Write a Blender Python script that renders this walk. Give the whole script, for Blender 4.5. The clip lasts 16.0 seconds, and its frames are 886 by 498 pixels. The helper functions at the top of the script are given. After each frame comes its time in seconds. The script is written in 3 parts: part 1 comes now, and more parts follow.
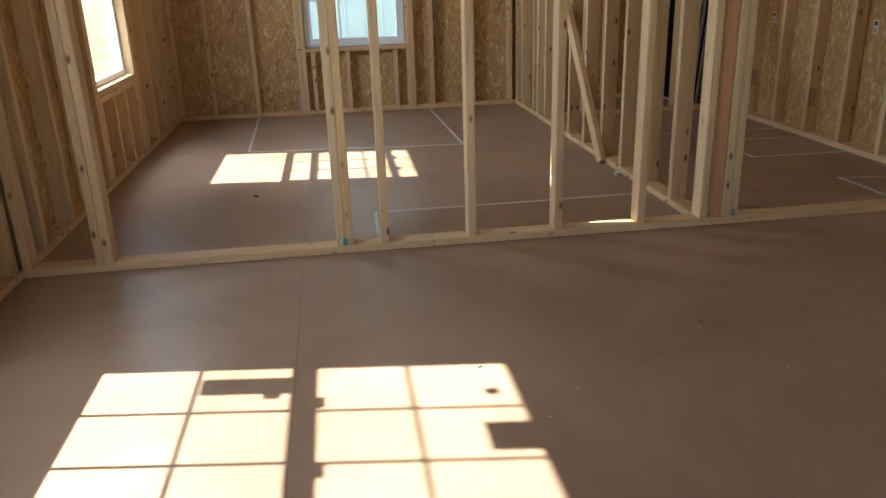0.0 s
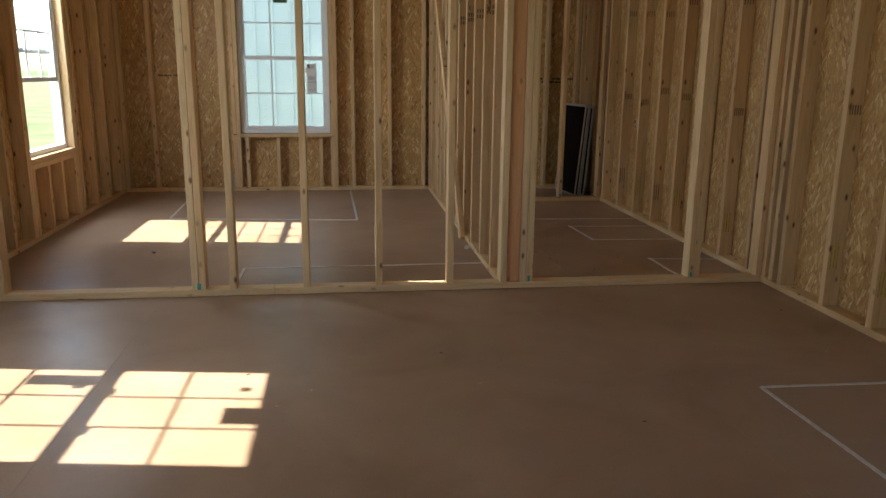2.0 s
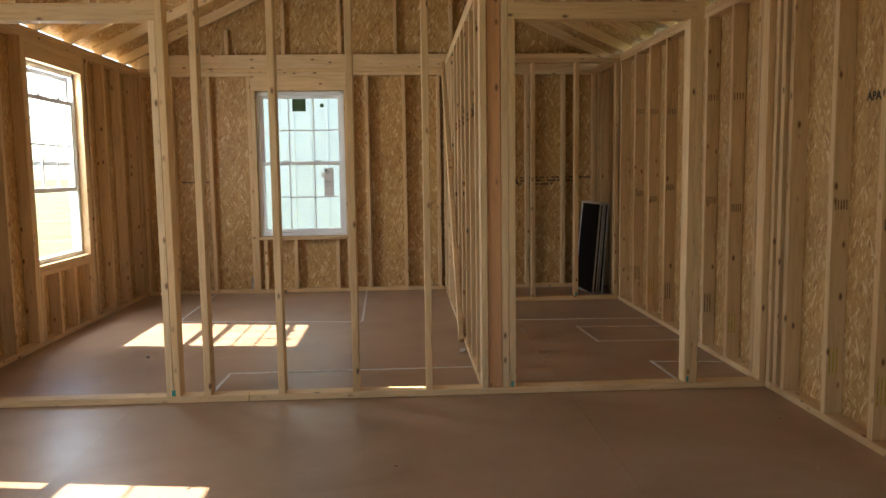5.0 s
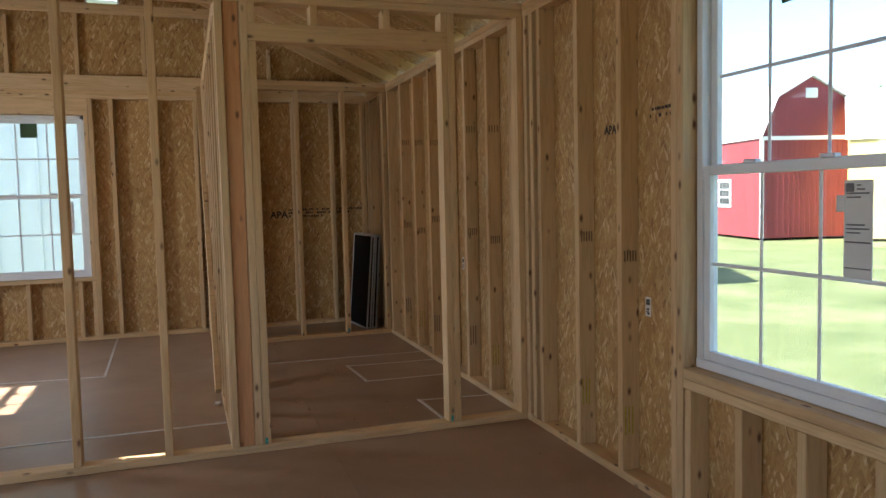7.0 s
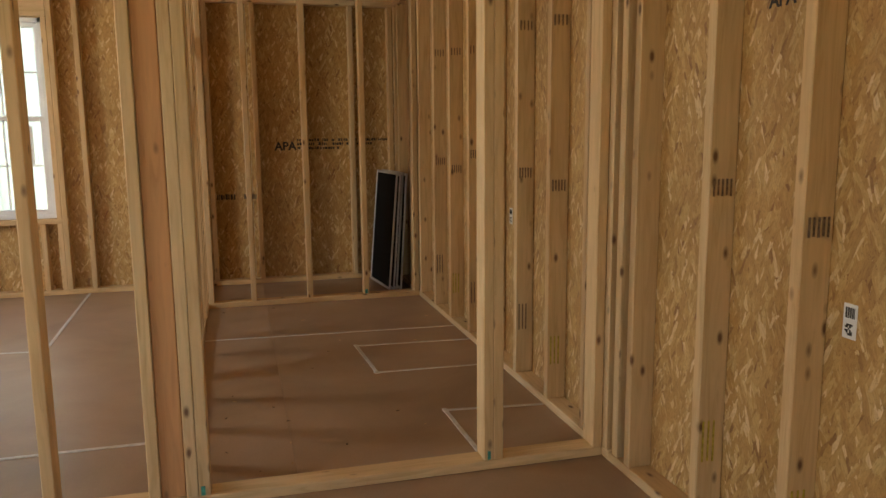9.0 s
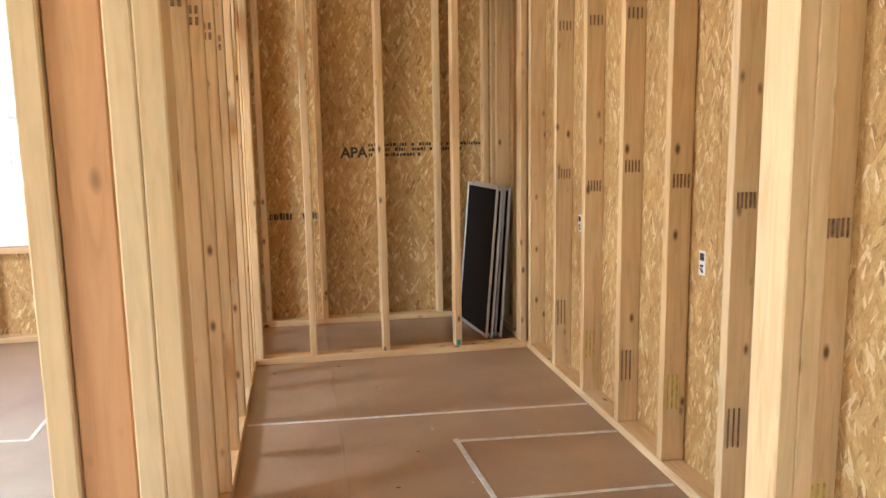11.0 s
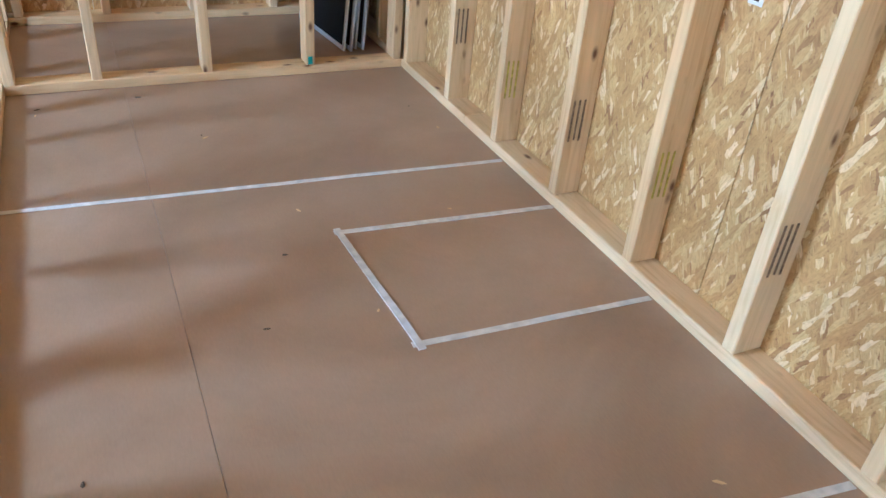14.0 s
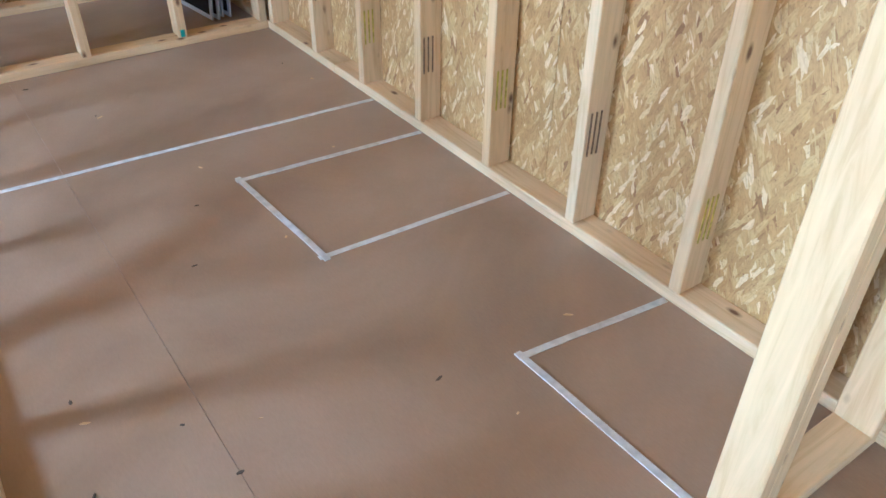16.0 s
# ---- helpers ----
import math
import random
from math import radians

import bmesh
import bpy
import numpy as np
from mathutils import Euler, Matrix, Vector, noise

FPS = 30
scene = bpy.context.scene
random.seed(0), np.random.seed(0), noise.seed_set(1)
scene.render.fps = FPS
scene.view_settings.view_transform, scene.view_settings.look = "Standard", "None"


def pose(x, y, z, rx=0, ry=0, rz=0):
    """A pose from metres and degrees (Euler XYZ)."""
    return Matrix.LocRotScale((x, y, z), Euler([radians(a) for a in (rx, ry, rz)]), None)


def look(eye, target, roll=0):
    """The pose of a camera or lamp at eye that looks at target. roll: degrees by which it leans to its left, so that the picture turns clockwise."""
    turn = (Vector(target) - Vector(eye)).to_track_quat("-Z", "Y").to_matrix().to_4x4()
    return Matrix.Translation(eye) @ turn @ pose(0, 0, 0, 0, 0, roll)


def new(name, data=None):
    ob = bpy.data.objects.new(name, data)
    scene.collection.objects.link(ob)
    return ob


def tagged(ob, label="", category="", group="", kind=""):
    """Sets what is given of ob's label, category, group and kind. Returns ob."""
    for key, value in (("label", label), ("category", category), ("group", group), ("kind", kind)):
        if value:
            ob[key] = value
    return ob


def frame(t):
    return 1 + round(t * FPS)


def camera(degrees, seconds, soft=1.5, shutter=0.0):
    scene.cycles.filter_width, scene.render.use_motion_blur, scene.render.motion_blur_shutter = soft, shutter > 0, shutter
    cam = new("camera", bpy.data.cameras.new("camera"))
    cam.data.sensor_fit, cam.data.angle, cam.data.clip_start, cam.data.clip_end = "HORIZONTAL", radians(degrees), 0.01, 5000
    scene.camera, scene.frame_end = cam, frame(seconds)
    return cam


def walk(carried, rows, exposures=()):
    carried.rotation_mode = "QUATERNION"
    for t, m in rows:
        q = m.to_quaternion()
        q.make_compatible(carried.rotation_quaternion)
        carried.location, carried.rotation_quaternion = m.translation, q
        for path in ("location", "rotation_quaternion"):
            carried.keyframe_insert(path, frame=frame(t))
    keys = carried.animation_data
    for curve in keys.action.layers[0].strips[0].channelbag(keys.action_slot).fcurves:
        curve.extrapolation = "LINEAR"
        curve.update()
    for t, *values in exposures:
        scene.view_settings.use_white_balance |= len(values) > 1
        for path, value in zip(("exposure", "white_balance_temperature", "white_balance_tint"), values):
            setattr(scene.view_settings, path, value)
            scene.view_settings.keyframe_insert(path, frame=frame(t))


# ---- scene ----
import itertools

cam = camera(60.5, 16.0)
PATH = [
    (0, (0.22, 2.446, 1.199), (0.467, 4.31, 0.518), -1.9),
    (0.5, (0.392, 2.188, 1.21), (0.621, 4.069, 0.568), -1.0),
    (1, (0.661, 1.96, 1.246), (0.925, 3.868, 0.706), 2.4),
    (1.5, (0.84, 1.689, 1.205), (1.042, 3.623, 0.741), 1.9),
    (2, (1.025, 1.535, 1.245), (1.28, 3.466, 0.79), 0.6),
    (2.5, (1.387, 1.477, 1.209), (1.77, 3.386, 0.754), 2.7),
    (3, (1.473, 1.542, 1.21), (1.828, 3.457, 0.755), 2.3),
    (3.5, (1.456, 1.594, 1.245), (1.805, 3.523, 0.851), -3.9),
    (4, (1.501, 1.611, 1.265), (1.763, 3.56, 0.897), -4.4),
    (4.2, (1.501, 1.59, 1.262), (1.669, 3.556, 0.937), -3.1),
    (6.3, (1.537, 1.591, 1.263), (1.728, 3.576, 1.117), 3.2),
    (6.5, (1.607, 1.628, 1.26), (1.959, 3.588, 1.079), 2.0),
    (7, (1.754, 1.859, 1.29), (2.392, 3.75, 1.15), -1.3),
    (7.5, (1.914, 2.11, 1.25), (2.586, 3.986, 1.075), -2.1),
    (8, (2.066, 2.459, 1.258), (2.681, 4.343, 0.989), 0.3),
    (8.5, (2.154, 2.856, 1.255), (2.715, 4.752, 0.956), 0.9),
    (9, (2.257, 3.245, 1.242), (2.771, 5.154, 0.936), -0.5),
    (9.5, (2.287, 3.676, 1.249), (2.757, 5.592, 0.922), -0.6),
    (10, (2.281, 4.034, 1.261), (2.713, 5.956, 0.918), -1.3),
    (10.2, (2.278, 4.149, 1.256), (2.681, 6.085, 0.951), -1.6),
    (12.3, (2.378, 5.355, 1.259), (2.702, 7.3, 0.925), 0.1),
    (12.5, (2.388, 5.425, 1.249), (2.715, 7.361, 0.868), 0.8),
    (13, (2.353, 5.638, 1.238), (2.853, 7.494, 0.683), 1.7),
    (13.3, (2.33, 5.732, 1.197), (2.955, 7.469, 0.428), 2.2),
    (13.5, (2.323, 5.764, 1.169), (3.001, 7.418, 0.272), 3.2),
    (14, (2.322, 5.793, 1.143), (3.086, 7.296, 0.067), 5.2),
    (14.5, (2.317, 5.773, 1.145), (3.164, 7.202, 0.033), 4.1),
    (15, (2.25, 5.617, 1.193), (3.153, 7.017, 0.086), 2.2),
    (15.5, (2.197, 5.464, 1.251), (3.075, 6.851, 0.108), 0.2),
    (16, (2.174, 5.437, 1.283), (3.122, 6.75, 0.109), 0.8),
]
EXPOSURES = [(0.0, 2.4, 5750, 6), (0.5, 1.65, 5750, -14), (1.0, 1.7, 6000, -5), (2.0, 2.2, 6000, 6), (3.5, 2.25, 6550, 11), (6.5, 2.75, 6150, 9), (7.0, 2.4, 5800, 10), (7.5, 2.0, 5750, 9), (8.0, 2.15, 6050, 9), (8.5, 2.5, 6650, 10), (9.0, 2.95, 7250, 11), (9.5, 3.4, 7000, 10), (10.0, 3.9, 6800, 9), (12.3, 4.65, 4550, 4), (13.0, 4.65, 4450, 2), (14.0, 4.72, 4350, 0), (16.0, 4.68, 4250, 0)]
walk(cam, [(t, look(eye, target, roll)) for t, eye, target, roll in PATH], EXPOSURES)

# ---- light ----
world = bpy.data.worlds.new("sky")
scene.world = world
world.use_nodes = True
wn = world.node_tree.nodes
sky = wn.new("ShaderNodeTexSky")
sky.sky_type = "NISHITA"
sky.sun_disc = False
SUN_WAY = Vector((0.985, -0.143, -1.0)).normalized()
sky.sun_elevation = math.asin(-SUN_WAY.z)
sky.sun_rotation = math.atan2(-SUN_WAY.x, -SUN_WAY.y)
world.node_tree.links.new(sky.outputs[0], wn["Background"].inputs[0])
wn["Background"].inputs[1].default_value = 0.095
sun = new("sun", bpy.data.lights.new("sun", "SUN"))
sun.data.energy, sun.data.angle, sun.data.color = 5.0, radians(0.5), (1.0, 0.93, 0.82)
sun.matrix_world = look(Vector((0, 0, 30)), Vector((0, 0, 30)) + SUN_WAY)


def window_light(name, eye, target, w, h, power):
    """An area lamp at an opening, added to stand for the sky's light."""
    lamp = new(name, bpy.data.lights.new(name, "AREA"))
    lamp.data.shape, lamp.data.size, lamp.data.size_y = "RECTANGLE", w, h
    lamp.data.energy, lamp.data.color = power, (0.84, 0.92, 1.0)
    lamp.matrix_world = look(eye, target)
    return lamp


window_light("doorway_light", (1.185, -1.66, 1.04), (1.185, 5.0, 0.9), 1.8, 2.0, 0.9)
window_light("west_window_fill_light", (-1.36, 4.5, 1.36), (1.2, 4.5, 0.6), 0.84, 1.4, 5.0)
# this lamp's white face also passes for bright sky behind the upper panes
window_light("west_window_fill_light", (-1.42, 7.78, 1.74), (1.2, 7.78, 0.7), 0.84, 0.66, 10.0)
# fill lamps at the two added windows, which have no known source
window_light("west_window_fill_light", (-1.36, 0.3, 1.36), (1.2, 0.3, 0.6), 0.84, 1.4, 1.2)
window_light("east_window_fill_light", (3.73, 0.3, 1.36), (1.2, 0.6, 0.8), 0.84, 1.4, 0.6)

# ---- plan ----
XL, XR, YP, YB, Y0 = -1.195, 3.565, 5.77, 9.66, -1.6
D, W = 0.089, 0.038
TOP = 2.265
GROUND = -0.62
RIDGE = (XL + XR) / 2
PITCH = 0.47


# ---- materials ----
def mat(name, build):
    m = bpy.data.materials.new(name)
    m.use_nodes = True
    nt = m.node_tree
    build(nt, nt.nodes, nt.nodes["Principled BSDF"], nt.links.new)
    return m


def ramp(N, stops):
    r = N.new("ShaderNodeValToRGB")
    e = r.color_ramp.elements
    while len(e) < len(stops):
        e.new(0.5)
    for k, (p, c) in enumerate(stops):
        e[k].position, e[k].color = p, (*c, 1)
    return r


def coords(N, L, scale, kind="Object", rot=(0, 0, 0)):
    tc, mp = N.new("ShaderNodeTexCoord"), N.new("ShaderNodeMapping")
    mp.inputs["Scale"].default_value = scale
    mp.inputs["Rotation"].default_value = rot
    L(tc.outputs[kind], mp.inputs[0])
    return mp


def tex(N, L, vec, scale, detail=4, rough=0.55, distort=0.0):
    n = N.new("ShaderNodeTexNoise")
    n.inputs["Scale"].default_value, n.inputs["Detail"].default_value = scale, detail
    n.inputs["Roughness"].default_value, n.inputs["Distortion"].default_value = rough, distort
    L(vec.outputs[0], n.inputs["Vector"])
    return n


def mix(N, L, a, b, fac, mode="MIX"):
    m = N.new("ShaderNodeMix")
    m.data_type, m.blend_type = "RGBA", mode
    for sock, v in ((m.inputs[6], a), (m.inputs[7], b)):
        if isinstance(v, tuple):
            sock.default_value = (*v, 1)
        else:
            L(v, sock)
    if isinstance(fac, float):
        m.inputs[0].default_value = fac
    else:
        L(fac, m.inputs[0])
    return m.outputs[2]


def bump(N, L, P, height, strength, dist=0.002):
    b = N.new("ShaderNodeBump")
    b.inputs["Strength"].default_value, b.inputs["Distance"].default_value = strength, dist
    L(height, b.inputs["Height"])
    L(b.outputs[0], P.inputs["Normal"])


def shifted(N, L, mp):
    """Moves a texture's place by a random amount for each object."""
    oi, add, mul = N.new("ShaderNodeObjectInfo"), N.new("ShaderNodeVectorMath"), N.new("ShaderNodeMath")
    mul.operation = "MULTIPLY"
    mul.inputs[1].default_value = 37.0
    L(oi.outputs["Random"], mul.inputs[0])
    L(mp.outputs[0], add.inputs[0])
    L(mul.outputs[0], add.inputs[1])
    return add, oi


def lumber(name, axis, light=(0.68, 0.49, 0.27), dark=(0.57, 0.38, 0.185)):
    """Sawn spruce with grain along an axis, knots and board-to-board tint."""
    def b(nt, N, P, L):
        s = [9.0, 9.0, 9.0]
        s[axis] = 0.7
        mp, oi = shifted(N, L, coords(N, L, s))
        g = tex(N, L, mp, 4.0, 8, 0.6, 1.2)
        r = ramp(N, [(0.3, dark), (0.5, light), (0.75, tuple(min(1, c * 1.14) for c in light))])
        L(g.outputs[0], r.inputs[0])
        s2 = [34.0, 34.0, 34.0]
        s2[axis] = 16.0
        kp, _ = shifted(N, L, coords(N, L, s2))
        v = N.new("ShaderNodeTexVoronoi")
        v.inputs["Scale"].default_value = 0.62
        L(kp.outputs[0], v.inputs["Vector"])
        kr = ramp(N, [(0.1, (1, 1, 1)), (0.19, (0.4, 0.4, 0.4)), (0.27, (0, 0, 0))])
        L(v.outputs["Distance"], kr.inputs[0])
        sel = N.new("ShaderNodeMath")
        sel.operation = "GREATER_THAN"
        sel.inputs[1].default_value = 0.72
        sp = N.new("ShaderNodeSeparateColor")
        L(v.outputs["Color"], sp.inputs[0])
        L(sp.outputs[0], sel.inputs[0])
        km = N.new("ShaderNodeMath")
        km.operation = "MULTIPLY"
        L(kr.outputs[0], km.inputs[0])
        L(sel.outputs[0], km.inputs[1])
        c = mix(N, L, r.outputs[0], (0.16, 0.075, 0.03), km.outputs[0])
        tint = ramp(N, [(0.0, (0.8, 0.72, 0.62)), (0.35, (1, 0.97, 0.92)), (0.7, (0.95, 0.86, 0.74)), (1.0, (1.0, 1.0, 1.0))])
        L(oi.outputs["Random"], tint.inputs[0])
        c = mix(N, L, c, tint.outputs[0], 0.85, "MULTIPLY")
        L(c, P.inputs["Base Color"])
        P.inputs["Roughness"].default_value = 0.62
        bump(N, L, P, g.outputs[0], 0.25, 0.0012)
    return mat(name, b)


def osb(name, plane, grey=0.0, scale=1.0):
    """Pressed strand board: flat flakes of several tints, at mixed angles."""
    def b(nt, N, P, L):
        col = None
        hgt = None
        rots = ((0.4, (1, 0.24)), (1.9, (0.27, 1.1)), (2.7, (1.2, 0.3)))
        for k, (ang, (sa, sb)) in enumerate(rots):
            rot = [0, 0, 0]
            s = [1.0, 1.0, 1.0]
            ax = [i for i in range(3) if i != plane]
            rot[plane] = ang
            s[ax[0]], s[ax[1]], s[plane] = sa * 66 * scale, sb * 66 * scale, 3.0
            turn = coords(N, L, (1, 1, 1), rot=rot)
            mp = N.new("ShaderNodeMapping")
            mp.inputs["Scale"].default_value = s
            L(turn.outputs[0], mp.inputs[0])
            wob = tex(N, L, mp, 0.9, 2, 0.5)
            add = N.new("ShaderNodeVectorMath")
            L(mp.outputs[0], add.inputs[0])
            L(wob.outputs["Color"], add.inputs[1])
            v = N.new("ShaderNodeTexVoronoi")
            v.inputs["Scale"].default_value = 1.0
            L(add.outputs[0], v.inputs["Vector"])
            sp = N.new("ShaderNodeSeparateColor")
            L(v.outputs["Color"], sp.inputs[0])
            r = ramp(N, [(0.0, (0.3, 0.15, 0.05)), (0.07, (0.44, 0.255, 0.085)), (0.5, (0.52, 0.32, 0.115)), (0.85, (0.6, 0.41, 0.175)), (1.0, (0.78, 0.61, 0.37))])
            L(sp.outputs[0], r.inputs[0])
            streak = tex(N, L, mp, 2.6, 3, 0.6)
            sr = ramp(N, [(0.3, (0.76, 0.7, 0.62)), (0.55, (1, 1, 1)), (0.75, (1.1, 1.08, 1.04))])
            L(streak.outputs[0], sr.inputs[0])
            flake = mix(N, L, r.outputs[0], sr.outputs[0], 0.9, "MULTIPLY")
            if col is None:
                col, hgt = flake, sp.outputs[0]
            else:
                m = N.new("ShaderNodeMath")
                m.operation = "GREATER_THAN"
                m.inputs[1].default_value = 0.55
                L(sp.outputs[1], m.inputs[0])
                col = mix(N, L, col, flake, m.outputs[0])
                hm = N.new("ShaderNodeMix")
                L(m.outputs[0], hm.inputs[0])
                L(hgt, hm.inputs[2])
                L(sp.outputs[0], hm.inputs[3])
                hgt = hm.outputs[0]
        fine_s = [90.0, 90.0, 90.0]
        fm = coords(N, L, fine_s)
        f = tex(N, L, fm, 1.2, 5, 0.7)
        fr = ramp(N, [(0.27, (0.4, 0.28, 0.18)), (0.42, (1, 1, 1)), (0.8, (1.06, 1.04, 1.0))])
        L(f.outputs[0], fr.inputs[0])
        col = mix(N, L, col, fr.outputs[0], 0.9, "MULTIPLY")
        big = tex(N, L, coords(N, L, (1.3, 1.3, 1.3)), 1.6, 3)
        br = ramp(N, [(0.3, (0.84, 0.8, 0.74)), (0.7, (1.05, 1.03, 1.0))])
        L(big.outputs[0], br.inputs[0])
        col = mix(N, L, col, br.outputs[0], 0.8, "MULTIPLY")
        L(col, P.inputs["Base Color"])
        P.inputs["Roughness"].default_value = 0.5
        bump(N, L, P, hgt, 0.35, 0.0012)
    return mat(name, b)


def floor_build(nt, N, P, L):
    big = tex(N, L, coords(N, L, (0.9, 0.9, 0.9)), 1.4, 5, 0.6, 0.6)
    r = ramp(N, [(0.28, (0.3, 0.195, 0.12)), (0.5, (0.38, 0.255, 0.163)), (0.75, (0.44, 0.305, 0.205))])
    L(big.outputs[0], r.inputs[0])
    grain = tex(N, L, coords(N, L, (40, 9, 20)), 5, 8, 0.7)
    gr = ramp(N, [(0.3, (0.88, 0.86, 0.84)), (0.7, (1.05, 1.05, 1.05))])
    L(grain.outputs[0], gr.inputs[0])
    c = mix(N, L, r.outputs[0], gr.outputs[0], 0.7, "MULTIPLY")
    dust = tex(N, L, coords(N, L, (1, 1, 1)), 1.7, 3, 0.5)
    dr = ramp(N, [(0.5, (0.94, 0.93, 0.92)), (0.75, (1.1, 1.1, 1.1))])
    L(dust.outputs[0], dr.inputs[0])
    c = mix(N, L, c, dr.outputs[0], 0.8, "MULTIPLY")
    L(c, P.inputs["Base Color"])
    rr = ramp(N, [(0.3, (0.32, 0.32, 0.32)), (0.7, (0.44, 0.44, 0.44))])
    L(dust.outputs[0], rr.inputs[0])
    L(rr.outputs[0], P.inputs["Roughness"])
    bump(N, L, P, grain.outputs[0], 0.08, 0.001)


def paint(name, color, rough=0.5, metal=0.0, vary=0.12, scale=6.0, spec=0.5):
    def b(nt, N, P, L):
        n = tex(N, L, coords(N, L, (scale, scale, scale)), 1.0, 5)
        r = ramp(N, [(0.3, tuple(c * (1 - vary) for c in color)), (0.7, tuple(min(1, c * (1 + vary * 0.5)) for c in color))])
        L(n.outputs[0], r.inputs[0])
        L(r.outputs[0], P.inputs["Base Color"])
        P.inputs["Roughness"].default_value, P.inputs["Metallic"].default_value = rough, metal
        P.inputs["Specular IOR Level"].default_value = spec
    return mat(name, b)


def grass_build(nt, N, P, L):
    n = tex(N, L, coords(N, L, (1, 1, 1)), 0.5, 6, 0.7)
    r = ramp(N, [(0.3, (0.085, 0.115, 0.035)), (0.5, (0.15, 0.175, 0.065)), (0.8, (0.28, 0.27, 0.15))])
    L(n.outputs[0], r.inputs[0])
    f = tex(N, L, coords(N, L, (1, 1, 1)), 18, 4, 0.8)
    fr = ramp(N, [(0.3, (0.65, 0.65, 0.6)), (0.7, (1.2, 1.2, 1.1))])
    L(f.outputs[0], fr.inputs[0])
    L(mix(N, L, r.outputs[0], fr.outputs[0], 0.9, "MULTIPLY"), P.inputs["Base Color"])
    P.inputs["Roughness"].default_value = 0.9
    bump(N, L, P, f.outputs[0], 0.8, 0.05)


def glass_build(nt, N, P, L):
    out = N["Material Output"]
    tr, gl, mx = N.new("ShaderNodeBsdfTransparent"), N.new("ShaderNodeBsdfGlossy"), N.new("ShaderNodeMixShader")
    gl.inputs["Roughness"].default_value = 0.02
    tr.inputs[0].default_value = (0.95, 0.97, 0.96, 1)
    lw = N.new("ShaderNodeLayerWeight")
    lw.inputs[0].default_value = 0.5
    pw, ml = N.new("ShaderNodeMath"), N.new("ShaderNodeMath")
    pw.operation, ml.operation = "POWER", "MULTIPLY_ADD"
    pw.inputs[1].default_value = 5.0
    ml.inputs[1].default_value, ml.inputs[2].default_value = 0.6, 0.03
    L(lw.outputs["Facing"], pw.inputs[0])
    L(pw.outputs[0], ml.inputs[0])
    L(ml.outputs[0], mx.inputs[0])
    L(tr.outputs[0], mx.inputs[1])
    L(gl.outputs[0], mx.inputs[2])
    L(mx.outputs[0], out.inputs[0])


LR = lumber("red_lumber", 2, (0.6, 0.33, 0.155), (0.5, 0.255, 0.11))
LX, LY, LZ = lumber("lumber_x", 0), lumber("lumber_y", 1), lumber("lumber_z", 2)
OX, OY, OZ = osb("strand_board_x", 0), osb("strand_board_y", 1), osb("strand_board_roof", 2)
FLOOR = mat("subfloor_board", floor_build)
VINYL = paint("white_vinyl", (0.78, 0.79, 0.8), 0.35, vary=0.05)
GLASS = mat("pane_glass", glass_build)
GRASS = mat("grass", grass_build)
TAPE = paint("white_tape", (0.68, 0.65, 0.61), 0.6, vary=0.25, scale=30)
SCREEN = paint("black_mesh", (0.008, 0.008, 0.009), 0.75, vary=0.4, scale=90, spec=0.2)
ALU = paint("pale_aluminium", (0.62, 0.63, 0.64), 0.4, 0.3, 0.1)
INK = paint("black_ink", (0.035, 0.03, 0.028), 0.8, vary=0.6, scale=60)
GREY_INK = paint("grey_ink", (0.2, 0.2, 0.2), 0.8, vary=0.3, scale=60)
FAINT_INK = paint("brown_stamp_ink", (0.24, 0.155, 0.085), 0.8, vary=0.7, scale=120)
YELLOW_INK = paint("yellow_chalk", (0.55, 0.42, 0.06), 0.8, vary=0.5, scale=60)
TEAL_INK = paint("teal_chalk", (0.06, 0.34, 0.27), 0.8, vary=0.5, scale=60)
PAPER = paint("label_paper", (0.74, 0.74, 0.72), 0.7, vary=0.05)
GREEN_PAPER = paint("green_label", (0.06, 0.13, 0.05), 0.6, vary=0.2)
RED = paint("red_board", (0.2, 0.028, 0.034), 0.6, vary=0.18, scale=1.5)
WHITE = paint("white_board", (0.78, 0.78, 0.76), 0.55, vary=0.07, scale=2)
YELLOW = paint("yellow_board", (0.66, 0.5, 0.2), 0.6, vary=0.1, scale=2)
ROOFING = paint("pale_metal_roof", (0.7, 0.72, 0.73), 0.4, 0.2, 0.06, 2)
GREEN_METAL = paint("green_metal", (0.02, 0.2, 0.14), 0.45, vary=0.1)
STEEL = paint("galvanised_steel", (0.5, 0.5, 0.5), 0.35, 0.8, 0.2, 20)
CONCRETE = paint("plaster_crumb", (0.7, 0.67, 0.62), 0.9, vary=0.2, scale=40)
LEAF = paint("leaf_green", (0.055, 0.1, 0.03), 0.8, vary=0.5, scale=3)
BARK = paint("bark", (0.12, 0.09, 0.06), 0.9, vary=0.4, scale=8)
DARK = paint("dark_opening", (0.03, 0.03, 0.035), 0.3, vary=0.3)


# ---- building blocks ----
def thing(name, label="", category="", group="", kind="", at=(0, 0, 0)):
    e = new(name)
    e.location = at
    return tagged(e, label, category, group, kind)


def part(name, bm, material, parent=None, label="", smooth=False):
    me = bpy.data.meshes.new(name)
    bm.to_mesh(me)
    bm.free()
    me.materials.append(material)
    if smooth:
        for p in me.polygons:
            p.use_smooth = True
    ob = new(name, me)
    if parent is not None:
        ob.parent = parent
        bpy.context.view_layer.update()
        ob.matrix_parent_inverse = parent.matrix_world.inverted()
    return tagged(ob, label)


